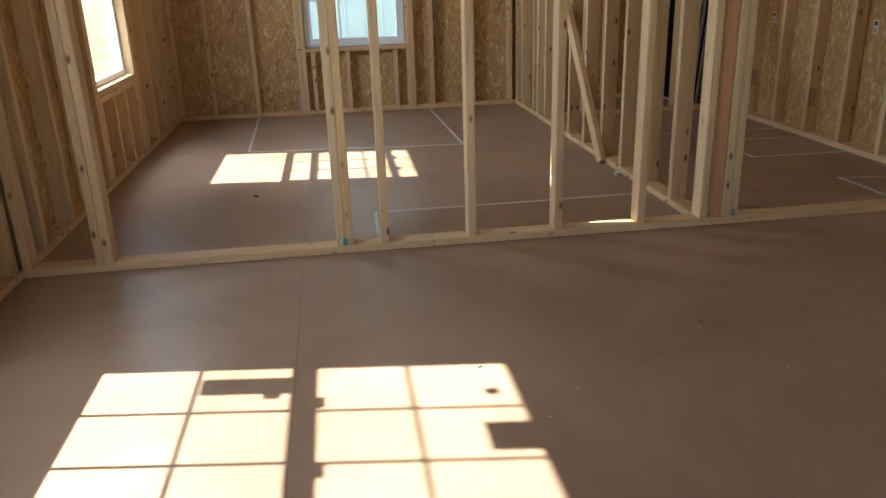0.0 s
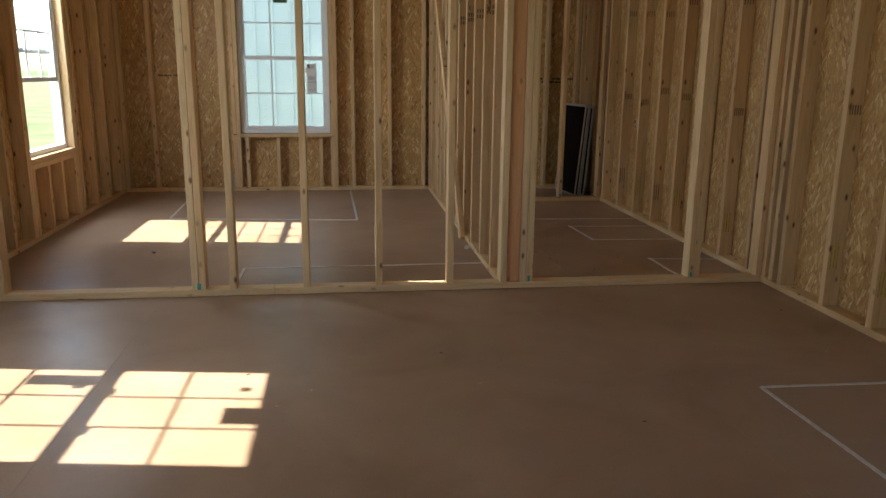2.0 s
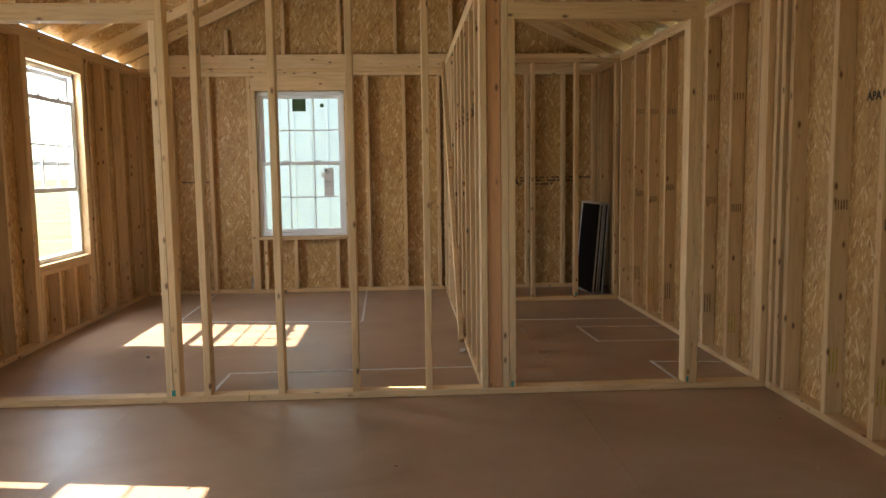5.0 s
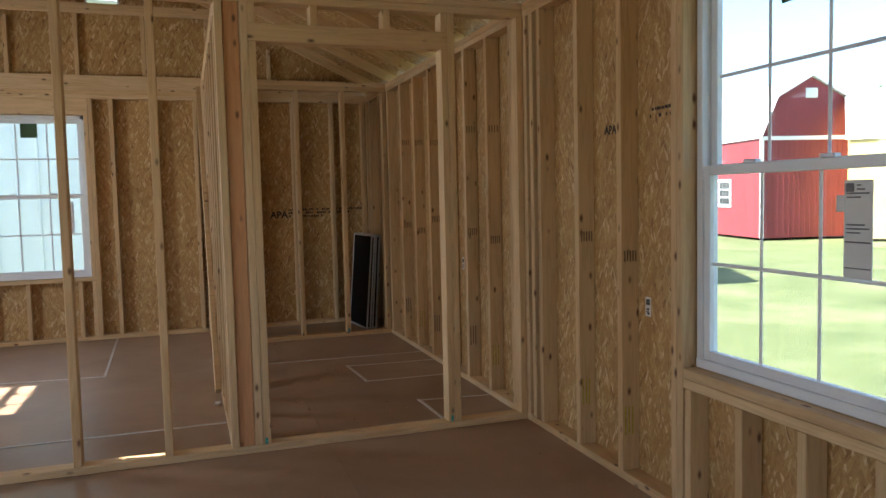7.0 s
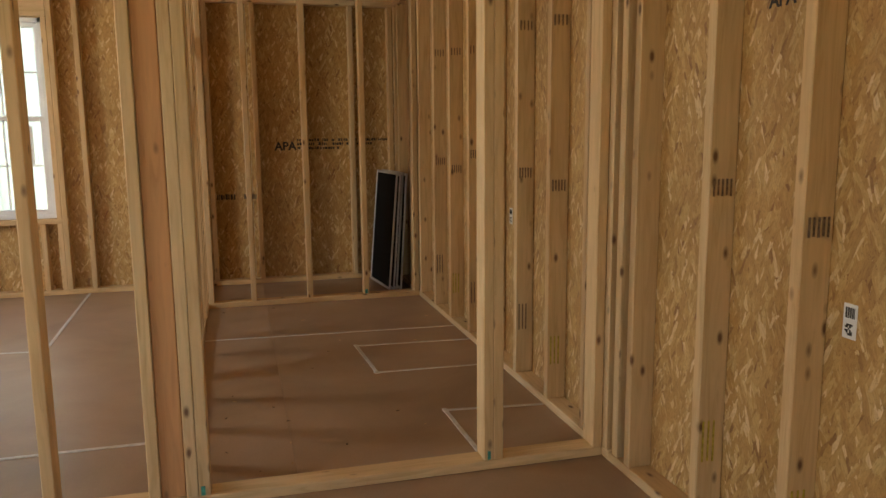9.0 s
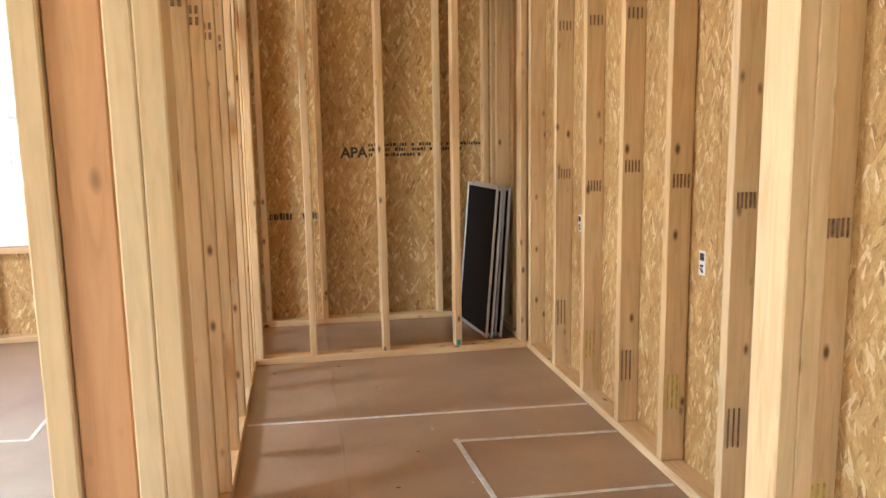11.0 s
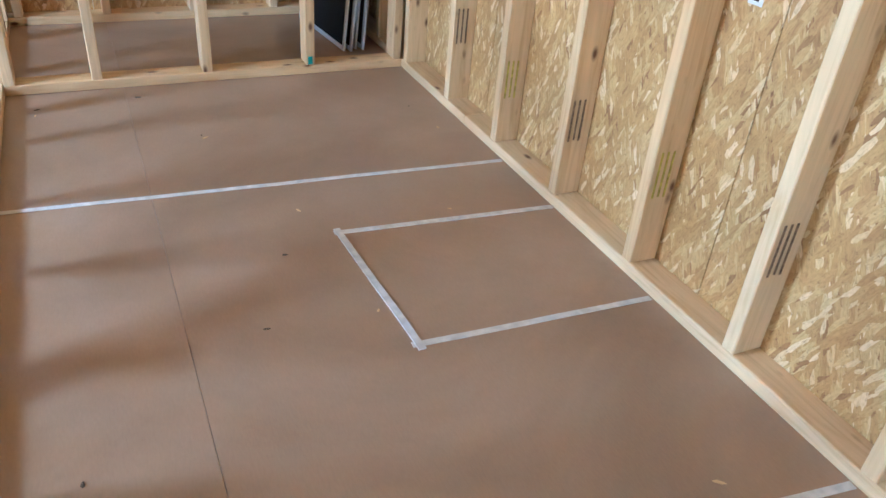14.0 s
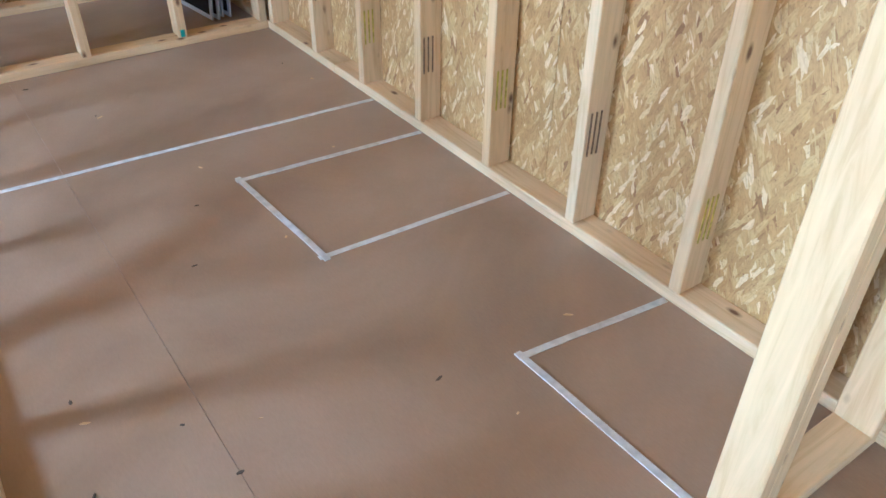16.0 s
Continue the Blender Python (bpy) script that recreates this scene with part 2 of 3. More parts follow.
def box_bm(a, b, bevel=0.0, bm=None, seg=1):
    """A block between two corners, its edges eased."""
    bm = bm or bmesh.new()
    c = [(a[i] + b[i]) / 2 for i in range(3)]
    s = [abs(b[i] - a[i]) for i in range(3)]
    made = bmesh.ops.create_cube(bm, size=1.0, matrix=Matrix.LocRotScale(c, None, s))
    if bevel:
        edges = list({e for v in made["verts"] for e in v.link_edges})
        bmesh.ops.bevel(bm, geom=edges, offset=bevel, segments=seg, affect="EDGES")
    return bm


def box(name, a, b, material, parent=None, label="", bevel=0.0):
    """A block as an object whose origin is its middle."""
    c = Vector([(a[i] + b[i]) / 2 for i in range(3)])
    h = [abs(b[i] - a[i]) / 2 for i in range(3)]
    ob = part(name, box_bm([-v for v in h], h, bevel), material, None, label)
    ob.location = c
    if parent is not None:
        ob.parent = parent
        bpy.context.view_layer.update()
        ob.matrix_parent_inverse = parent.matrix_world.inverted()
    return ob


STUDS = {}


def stud(x, y, parent, z0=W, z1=TOP, dx=W, dy=D, name="stud"):
    """An upright from its low corner (x, y); alike ones share a mesh."""
    key = (round(dx, 3), round(dy, 3), round(z1 - z0, 3))
    if key not in STUDS:
        me = bpy.data.meshes.new("stud")
        bm = box_bm((-dx / 2, -dy / 2, (z0 - z1) / 2), (dx / 2, dy / 2, (z1 - z0) / 2), 0.003)
        bm.to_mesh(me)
        bm.free()
        me.materials.append(LZ)
        STUDS[key] = me
    ob = new(name, STUDS[key])
    lean = random.uniform(-0.0016, 0.0016)
    ob.location = (x + dx / 2 + random.uniform(-0.001, 0.001), y + dy / 2 + random.uniform(-0.001, 0.001), (z0 + z1) / 2)
    ob.rotation_euler = (0, lean, random.uniform(-0.008, 0.008)) if dx < dy else (lean, 0, random.uniform(-0.008, 0.008))
    ob.parent = parent
    return ob


def beam(name, p, q, w, h, material, parent=None, label="", up=(0, 0, 1)):
    """A squared timber from p to q; h is its size along up."""
    p, q = Vector(p), Vector(q)
    d = q - p
    x = d.normalized()
    y = Vector(up).cross(x).normalized()
    z = x.cross(y)
    m = Matrix((x, y, z)).transposed().to_4x4()
    ob = part(name, box_bm((-d.length / 2, -w / 2, -h / 2), (d.length / 2, w / 2, h / 2), 0.003), material, None, label)
    ob.matrix_world = Matrix.Translation((p + q) / 2) @ m
    if parent is not None:
        ob.parent = parent
    return ob


# ---- the windows ----
WIN_W, SILL, HEAD = 0.91, 0.60, 2.11


def window(name, m, raised=0.0, label="", stickers=True):
    """A double-hung sash window, 0.91 m wide, its outer face towards +y of its own frame; x to the right as seen from inside."""
    win = thing(name, label, "window", kind="structure")
    h = HEAD - SILL

    def vinyl(pname, boxes, parent, mat_=VINYL):
        bm = bmesh.new()
        for a, b in boxes:
            box_bm(a, b, 0.003, bm)
        return part(pname, bm, mat_, parent)
    hw = WIN_W / 2
    fr = vinyl("window_frame", [((-hw, 0.0, 0), (-hw + 0.032, 0.075, h)), ((hw - 0.032, 0.0, 0), (hw, 0.075, h)),
                                ((-hw, 0.0, h - 0.034), (hw, 0.075, h)), ((-hw, -0.004, 0), (hw, 0.078, 0.036)),
                                ((-hw - 0.03, 0.07, -0.03), (-hw, 0.082, h + 0.03)), ((hw, 0.07, -0.03), (hw + 0.03, 0.082, h + 0.03)),
                                ((-hw, 0.07, h), (hw, 0.082, h + 0.03)), ((-hw, 0.07, -0.03), (hw, 0.082, 0))], win)
    mid = h / 2 + 0.005
    half = mid - 0.036
    for upper in (False, True):
        y0 = 0.04 if upper else 0.008
        z0 = mid - 0.012 if upper else 0.036 + raised
        z1 = h - 0.034 if upper else mid + 0.02 + raised
        x0, x1, s = -hw + 0.032, hw - 0.032, 0.034
        sash = vinyl("upper_sash" if upper else "lower_sash",
                     [((x0, y0, z0), (x0 + s, y0 + 0.028, z1)), ((x1 - s, y0, z0), (x1, y0 + 0.028, z1)),
                      ((x0 + s, y0, z0), (x1 - s, y0 + 0.028, z0 + 0.036)), ((x0 + s, y0, z1 - 0.036), (x1 - s, y0 + 0.028, z1))], win)
        gx0, gx1, gz0, gz1 = x0 + s, x1 - s, z0 + 0.036, z1 - 0.036
        bars = []
        for k in (1, 2):
            x = gx0 + (gx1 - gx0) * k / 3
            bars.append(((x - 0.007, y0 + 0.010, gz0), (x + 0.007, y0 + 0.018, gz1)))
        z = (gz0 + gz1) / 2
        bars.append(((gx0, y0 + 0.0105, z - 0.007), (gx1, y0 + 0.0175, z + 0.007)))
        vinyl("glazing_bars", bars, sash)
        pane = part("pane", box_bm((gx0 - 0.004, y0 + 0.020, gz0 - 0.004), (gx1 + 0.004, y0 + 0.023, gz1 + 0.004)), GLASS, sash)
        pane.visible_shadow = False
        if stickers:
            if upper:
                vinyl("green_sticker", [((-0.09, y0 + 0.0235, gz1 - 0.13), (0.05, y0 + 0.0265, gz1 - 0.001)), ((0.2, y0 + 0.0235, gz1 - 0.09), (0.24, y0 + 0.0265, gz1 - 0.05))], sash, GREEN_PAPER)
            else:
                xs = gx1 - 0.16
                lab = vinyl("paper_label", [((xs, y0 + 0.004, gz1 - 0.33), (xs + 0.1, y0 + 0.006, gz1 - 0.035)), ((xs - 0.03, y0 + 0.004, gz1 - 0.13), (xs, y0 + 0.006, gz1 - 0.08))], sash, PAPER)
                bars = [((xs + 0.008, y0 + 0.0025, gz1 - 0.07), (xs + 0.034, y0 + 0.0035, gz1 - 0.044))]
                for k in range(7):
                    zz = gz1 - 0.052 - 0.012 * k - (0.07 if k > 3 else 0)
                    bars.append(((xs + (0.045 if k < 2 else 0.01), y0 + 0.0025, zz), (xs + 0.06 + 0.03 * ((k * 7) % 3) / 2, y0 + 0.0035, zz + 0.004)))
                bars.append(((xs + 0.004, y0 + 0.0025, gz1 - 0.222), (xs + 0.096, y0 + 0.0035, gz1 - 0.218)))
                bars.append(((xs + 0.004, y0 + 0.0025, gz1 - 0.30), (xs + 0.096, y0 + 0.0035, gz1 - 0.297)))
                vinyl("print", bars, lab, GREY_INK)
    vinyl("sash_lock", [((-0.2, 0.0, mid + 0.02 + raised), (-0.14, 0.03, mid + 0.034 + raised)), ((0.14, 0.0, mid + 0.02 + raised), (0.2, 0.03, mid + 0.034 + raised))], win, ALU)
    win.matrix_world = m
    return win


WR_Y, WB_X, WL1_Y, WL2_Y, W5_Y = 3.873, 0.435, 4.5, 7.78, 0.3
window("window_1", pose(XR + 0.06, WR_Y, SILL, 0, 0, -90), 0, "white vinyl sash window with grid and paper label")
window("window_2", pose(WB_X, YB + 0.06, SILL), 0, "white vinyl sash window facing a white building")
window("window_3", pose(XL - 0.06, WL2_Y, SILL, 0, 0, 90), 0.5, "white vinyl sash window with the lower sash raised", stickers=False)
window("window_4", pose(XL - 0.06, WL1_Y, SILL, 0, 0, 90), 0, "white vinyl sash window in the sunny wall")

# two unseen windows, added only to brighten the south end of the room
window("added_window_west", pose(XL - 0.06, W5_Y, SILL, 0, 0, 90), 0, "unseen white vinyl sash window added in the west wall for light", stickers=False)
window("added_window_east", pose(XR + 0.06, W5_Y, SILL, 0, 0, -90), 0, "unseen white vinyl sash window added in the east wall for light", stickers=False)


# ---- exterior walls: studs, plates, strand board ----
def side_wall(name, label, inner, sign, openings, extra):
    """A wall along y. inner: its inner face; sign: +1 where outdoors lies at +x. openings: middles of the windows."""
    w = thing(name, label, "wall", kind="structure")
    lo, hi = (inner, inner + D) if sign > 0 else (inner - D, inner)
    sx = (hi, hi + 0.012) if sign > 0 else (lo - 0.012, lo)
    cx = (sx[1], sx[1] + 0.02) if sign > 0 else (sx[0] - 0.02, sx[0])
    y = Y0
    while y < YB + D:
        y2 = min(y + 2.44, YB + D)
        box("bottom_plate", (lo, y + 0.001, 0), (hi, y2 - 0.001, W), LY, w, bevel=0.003)
        box("top_plate", (lo, y + 0.001, TOP), (hi, y2 - 0.001, TOP + W), LY, w, bevel=0.003)
        y = y2
    box("upper_plate", (lo, Y0, TOP + W + 0.001), (hi, YB + D, TOP + 2 * W), LY, w, bevel=0.003)
    # strand board, in sheets round the openings
    edges = [Y0 + 1.22 * k for k in range(20) if Y0 + 1.22 * k < YB + D] + [YB + D]
    spans = []
    for a, b in zip(edges, edges[1:]):
        cuts = [(a, b, 0.0, TOP + 2 * W)]
        for oy in openings:
            o0, o1 = oy - WIN_W / 2, oy + WIN_W / 2
            nxt = []
            for ya, yb, za, zb in cuts:
                i0, i1 = max(ya, o0), min(yb, o1)
                if i0 >= i1:
                    nxt.append((ya, yb, za, zb))
                    continue
                if ya < i0:
                    nxt.append((ya, i0, za, zb))
                if i1 < yb:
                    nxt.append((i1, yb, za, zb))
                nxt += [(i0, i1, za, SILL), (i0, i1, HEAD, zb)]
            cuts = nxt
        spans += cuts
    for ya, yb, za, zb in spans:
        if yb - ya > 0.01:
            box("strand_board", (sx[0], ya + 0.0012, za), (sx[1], yb - 0.0012, zb), OX, w)
            box("cladding", (cx[0], ya, za - (0.15 if za == 0 else 0)), (cx[1], yb, zb), WHITE, w)
    for oy in openings:
        o0, o1 = oy - WIN_W / 2, oy + WIN_W / 2
        g = 0.006
        for yy in (o0 - g - W, o1 + g):
            stud(lo, yy, w, dx=D, dy=W, z0=W, z1=HEAD + g, name="jack_stud")
        for yy in (o0 - g - 2 * W - 0.001, o1 + g + W + 0.001):
            stud(lo, yy, w, dx=D, dy=W, name="king_stud")
        box("window_sill", (lo - (0.0 if sign > 0 else 0), o0 - g, SILL - W - 0.002), (hi, o1 + g, SILL - 0.002), LY, w, bevel=0.003)
        box("rough_sill", (lo, o0 - g, SILL - 2 * W - 0.004), (hi, o1 + g, SILL - W - 0.004), LY, w, bevel=0.003)
        box("window_header", (lo, o0 - g - W, HEAD + g), (hi, o1 + g + W, TOP), LY, w, bevel=0.003)
        for k in range(4):
            yy = o0 + 0.002 + (WIN_W - W - 0.004) * k / 3
            stud(lo, yy, w, dx=D, dy=W, z0=W, z1=SILL - 2 * W - 0.005, name="cripple_stud")
    for yy in extra:
        if all(not (oy - WIN_W / 2 - 0.12 < yy < oy + WIN_W / 2 + 0.09) for oy in openings):
            stud(lo, yy, w, dx=D, dy=W)
    return w


FAR_STUDS = [6.315 + 0.4 * k for k in range(6)]
right_studs = [4.77, 5.155, 5.565, 5.655, 5.735, 5.94] + FAR_STUDS + [8.75, 8.9, 9.1, 9.48, YB - 0.04] + [3.2 - 0.406 * k for k in range(12)]
left_studs = [5.862, 5.70, 6.08, 6.49, 6.9, 8.36, 8.72, 9.12, 9.5, YB - 0.04, 5.3, 5.12] + [3.7 - 0.406 * k for k in range(13)]
wall_east = side_wall("wall_east", "open timber stud wall lined outside with strand board", XR, 1, [WR_Y, W5_Y], right_studs)
wall_west = side_wall("wall_west", "open timber stud wall with two sash windows", XL, -1, [WL1_Y, WL2_Y, W5_Y], left_studs)


def gable_wall(name, label, y_in, sign, win_x, studs_x):
    """A wall along x under a gable."""
    w = thing(name, label, "wall", kind="structure")
    lo, hi = (y_in, y_in + D) if sign > 0 else (y_in - D, y_in)
    sy = (hi, hi + 0.012) if sign > 0 else (lo - 0.012, lo)
    cy = (sy[1], sy[1] + 0.02) if sign > 0 else (sy[0] - 0.02, sy[0])
    a, b = XL + 0.001, XR - 0.001
    box("bottom_plate", (a, lo, 0), (b, hi, W), LX, w, bevel=0.003)
    box("top_plate", (a, lo, TOP), (b, hi, TOP + W), LX, w, bevel=0.003)
    box("upper_plate", (a, lo, TOP + W + 0.001), (b, hi, TOP + 2 * W), LX, w, bevel=0.003)
    box("rim_board", (a, lo + 0.002, TOP + 2 * W + 0.001), (b, lo + 0.04, TOP + 2 * W + 0.14), LX, w, "smooth pine rim board", 0.003)
    o0, o1 = win_x - WIN_W / 2, win_x + WIN_W / 2
    has = win_x > -50
    door = (RIDGE - 0.92, RIDGE + 0.92) if not has else (99, 99)
    edges = [XL - D] + [XL - D + 1.22 * k for k in range(1, 4)] + [XR + D]
    for ya, yb in zip(edges, edges[1:]):
        i0, i1 = max(ya, o0), min(yb, o1)
        cuts = [(ya, yb, 0, 2.42)]
        if has and i0 < i1:
            cuts = [(ya, i0, 0, 2.42), (i1, yb, 0, 2.42), (i0, i1, 0, SILL), (i0, i1, HEAD, 2.42)]
        d0, d1 = max(ya, door[0]), min(yb, door[1])
        if d0 < d1:
            cuts = [(ya, d0, 0, 2.42), (d1, yb, 0, 2.42), (d0, d1, 2.08, 2.42)]
        for xa, xb, za, zb in cuts:
            if xb - xa > 0.01:
                box("strand_board", (xa + 0.0012, sy[0], za), (xb - 0.0012, sy[1], zb), OY, w)
                box("cladding", (xa, cy[0], za - (0.15 if za == 0 else 0)), (xb, cy[1], zb), WHITE, w)
    # gable of strand board above, with a louvred vent opening
    gz = 2.423
    roof = TOP + 2 * W + PITCH * (RIDGE - XL) + 0.1
    vx, vz = VENT
    bm = bmesh.new()
    for x0, x1, zlow, ztop in ((XL - D, vx - 0.14, gz, None), (vx + 0.14, XR + D, gz, None), (vx - 0.14, vx + 0.14, gz, vz - 0.1), (vx - 0.14, vx + 0.14, vz + 0.1, None)):
        xs = [x0] + ([RIDGE] if x0 < RIDGE < x1 else []) + [x1]
        for xa, xb in zip(xs, xs[1:]):
            def top(x):
                return ztop if ztop else TOP + 2 * W + PITCH * (RIDGE - XL) - PITCH * abs(x - RIDGE) + 0.16
            vs = [bm.verts.new((x, yy, z)) for yy in sy for x, z in ((xa, zlow), (xb, zlow), (xb, max(top(xb), zlow + 0.01)), (xa, max(top(xa), zlow + 0.01)))]
            for f in ((0, 1, 2, 3), (7, 6, 5, 4), (0, 4, 5, 1), (1, 5, 6, 2), (2, 6, 7, 3), (3, 7, 4, 0)):
                bm.faces.new([vs[i] for i in f])
    part("gable_board", bm, OY, w)
    for k in range(8):
        x = XL + 0.3 + 0.58 * k
        z1 = TOP + 2 * W + PITCH * (RIDGE - XL) - PITCH * abs(x - RIDGE) - 0.02
        if x < XR - 0.1 and abs(x - vx) > 0.16:
            stud(x, lo + 0.03, w, z0=TOP + 2 * W + 0.002, z1=z1, dx=W, dy=0.055, name="gable_stud")
    if has:
        for xx in (o0 - 0.006 - W, o1 + 0.006):
            stud(xx, lo, w, z1=HEAD + 0.006, name="jack_stud")
        for xx in (o0 - 0.007 - 2 * W, o1 + 0.007 + W):
            stud(xx, lo, w, name="king_stud")
        box("window_sill", (o0 - 0.09, lo, SILL - W - 0.002), (o1 + 0.09, hi, SILL - 0.002), LX, w, bevel=0.003)
        box("window_header", (o0 - 0.044, lo, HEAD + 0.006), (o1 + 0.044, hi, TOP), LX, w, bevel=0.003)
        for k in range(3):
            stud((0.02, 0.335, 0.775)[k], lo, w, z1=SILL - W - 0.003, name="cripple_stud")
    for x in studs_x:
        if not door[0] - W < x < door[1]:
            stud(x, lo, w)
    if not has:
        box("door_header", (door[0] - W, lo, 2.08), (door[1] + W, hi, TOP), LX, w, bevel=0.003)
        for x in (door[0] - W, door[1]):
            stud(x, lo, w, z1=2.08, name="jack_stud")
    return w


VENT = (1.1, 3.16)
wall_north = gable_wall("wall_north", "open stud gable wall with strand board and window", YB, 1, WB_X,
                        [XL + 0.002, -0.9, -0.515, 1.115, 1.5, 1.86, 2.04, 2.41, 2.8, 3.19, 3.52])
wall_south = gable_wall("wall_south", "open stud gable wall with an open double doorway", Y0, -1, -99.0, [XL + 0.002 + 0.406 * k for k in range(12)])
vent = thing("gable_vent", "small white gable vent letting in daylight", "vent")
for k in range(4):
    beam("slat", (VENT[0] - 0.13, YB + D + 0.006, VENT[1] - 0.075 + 0.05 * k), (VENT[0] + 0.13, YB + D + 0.006, VENT[1] - 0.075 + 0.05 * k), 0.012, 0.008, VINYL, vent)
for sx_ in (-1, 1):
    box("vent_frame", (VENT[0] + sx_ * 0.139 - 0.008, YB + D - 0.012, VENT[1] - 0.1), (VENT[0] + sx_ * 0.139 + 0.008, YB + D + 0.03, VENT[1] + 0.1), VINYL, vent)

# ---- roof ----
roof = thing("ceiling", "open rafters under strand board roof sheathing", "ceiling", kind="structure")
zt = TOP + 2 * W
rise = PITCH * (RIDGE - XL)
bm = bmesh.new()
ADDED_SUN_SLOTS = [(-0.99, 6.185)]


def sheathing(bm, x0, x1, y0, y1):
    """A piece of roof board between two lines along y."""
    def z(x):
        return zt + rise + 0.12 - PITCH * abs(x - RIDGE)
    vs = [bm.verts.new((x, yy, z(x) + u)) for yy in (y0, y1) for u in (0.0, 0.014) for x in (x0, x1)]
    for f in ((0, 1, 5, 4), (2, 6, 7, 3), (0, 2, 3, 1), (4, 5, 7, 6), (0, 4, 6, 2), (1, 3, 7, 5)):
        bm.faces.new([vs[i] for i in f])


sheathing(bm, RIDGE, XR + 0.13, Y0 - 0.3, YB + 0.35)
y_run = Y0 - 0.3
for sx, sy in ADDED_SUN_SLOTS:
    # a made-up slot, cut so a sliver of sun strikes the partition
    sheathing(bm, XL - 0.13, RIDGE, y_run, sy - 0.018)
    sheathing(bm, XL - 0.13, sx - 0.075, sy - 0.018, sy + 0.018)
    sheathing(bm, sx + 0.075, RIDGE, sy - 0.018, sy + 0.018)
    y_run = sy + 0.018
sheathing(bm, XL - 0.13, RIDGE, y_run, YB + 0.35)
part("roof_sheathing", bm, OZ, roof)
y = Y0 + 0.03
while y < YB - 0.1:
    for s, xe in ((-1, XL - D), (1, XR + D)):
        beam("rafter", (xe, y, zt + 0.035), (RIDGE, y, zt + 0.035 + PITCH * abs(RIDGE - xe)), W, 0.089, LX, roof)
    beam("collar_tie", (RIDGE - 0.95, y + W + 0.001, zt + rise - 0.42), (RIDGE + 0.95, y + W + 0.001, zt + rise - 0.42), W, 0.089, LX, roof)
    y += 0.61

# ---- floor ----
floor = thing("floor", "brown wood-panel subfloor with seams and dust", "floor", kind="structure")
bm = box_bm((XL - D, Y0 - D, -0.2), (XR + D, YB + D, -0.02))
part("floor_base", bm, LX, floor)
xs = [XL - D, 0.02, 2.42, XR + D]
for i, (xa, xb) in enumerate(zip(xs, xs[1:])):
    ys = [Y0 - D, 1.5, 3.93, YP + 0.04, YB + D] if i == 0 else [Y0 - D, 1.0, YP + 0.04, YB + D]
    for ya, yb in zip(ys, ys[1:]):
        if yb - ya > 0.02:
            ob = part("floor_panel", box_bm((xa + 0.0005, ya + 0.0005, -0.019), (xb - 0.0005, yb - 0.0005, 0.0)), FLOOR, floor)

# ---- partitions ----
part_a = thing("partition_wall_1", "bare timber stud partition with two door openings", "wall", kind="structure")
box("bottom_plate", (XL + 0.001, YP, 0.0005), (0.62, YP + D, W), LX, part_a, bevel=0.003)
box("bottom_plate", (0.622, YP, 0.0005), (XR - 0.001, YP + D, W), LX, part_a, bevel=0.003)
box("top_plate", (XL + 0.001, YP, TOP), (XR - 0.001, YP + D, TOP + W), LX, part_a, bevel=0.003)
box("upper_plate", (XL + 0.001, YP, TOP + W + 0.001), (XR - 0.001, YP + D, TOP + 2 * W), LX, part_a, bevel=0.003)
HD = 2.075
PX = [(XL + 0.001, TOP), (-0.887, TOP), (-0.847, HD), (0.17, HD), (0.209, TOP), (0.377, TOP), (0.785, TOP), (1.2, TOP), (1.61, TOP),
      (1.924, TOP), (2.043, TOP), (2.082, HD), (3.086, HD), (3.125, TOP), (XR - W - 0.001, TOP)]
for x, z1 in PX:
    stud(x, YP, part_a, z1=z1, name="stud" if z1 == TOP else "jack_stud")
for xa, xb in ((-0.847, 0.2085), (2.0815, 3.1245)):
    box("door_header", (xa, YP, HD), (xb, YP + 0.04, HD + D), LX, part_a, bevel=0.003)
    box("door_header", (xa, YP + 0.045, HD), (xb, YP + D, HD + D), LX, part_a, bevel=0.003)
    for x in (xa, xa + 0.31, xa + 0.69, xb - W):
        stud(x, YP, part_a, z0=HD + D, name="cripple_stud")

part_b = thing("partition_wall_2", "bare timber stud partition with diagonal brace", "wall", kind="structure")
BX = 1.93
box("bottom_plate", (BX, YP + D + 0.001, 0.0005), (BX + D, YB - 0.001, W), LY, part_b, bevel=0.003)
box("top_plate", (BX, YP + D + 0.001, TOP), (BX + D, YB - 0.001, TOP + W), LY, part_b, bevel=0.003)
box("upper_plate", (BX, YP + D + 0.001, TOP + W + 0.001), (BX + D, YB - 0.001, TOP + 2 * W), LY, part_b, bevel=0.003)
for yy in [5.861, 6.12, 6.485, 6.85, 7.21, 7.58, 7.94, 8.35, 8.6, 8.84, 9.0, 9.4, YB - 0.042]:
    if yy > 6:
        stud(BX, yy, part_b, dx=D, dy=W)
box("end_stud", (1.9645, YP + 0.012, W), (2.0405, 5.898, TOP), LR, part_b, "reddish end stud set between the jambs", 0.003)
beam("diagonal_brace", (BX - 0.020, 7.13, 0.0), (BX - 0.020, 9.2, 2.3), W, D, LY, part_b, "long diagonal timber brace", up=(0, -1, 1))

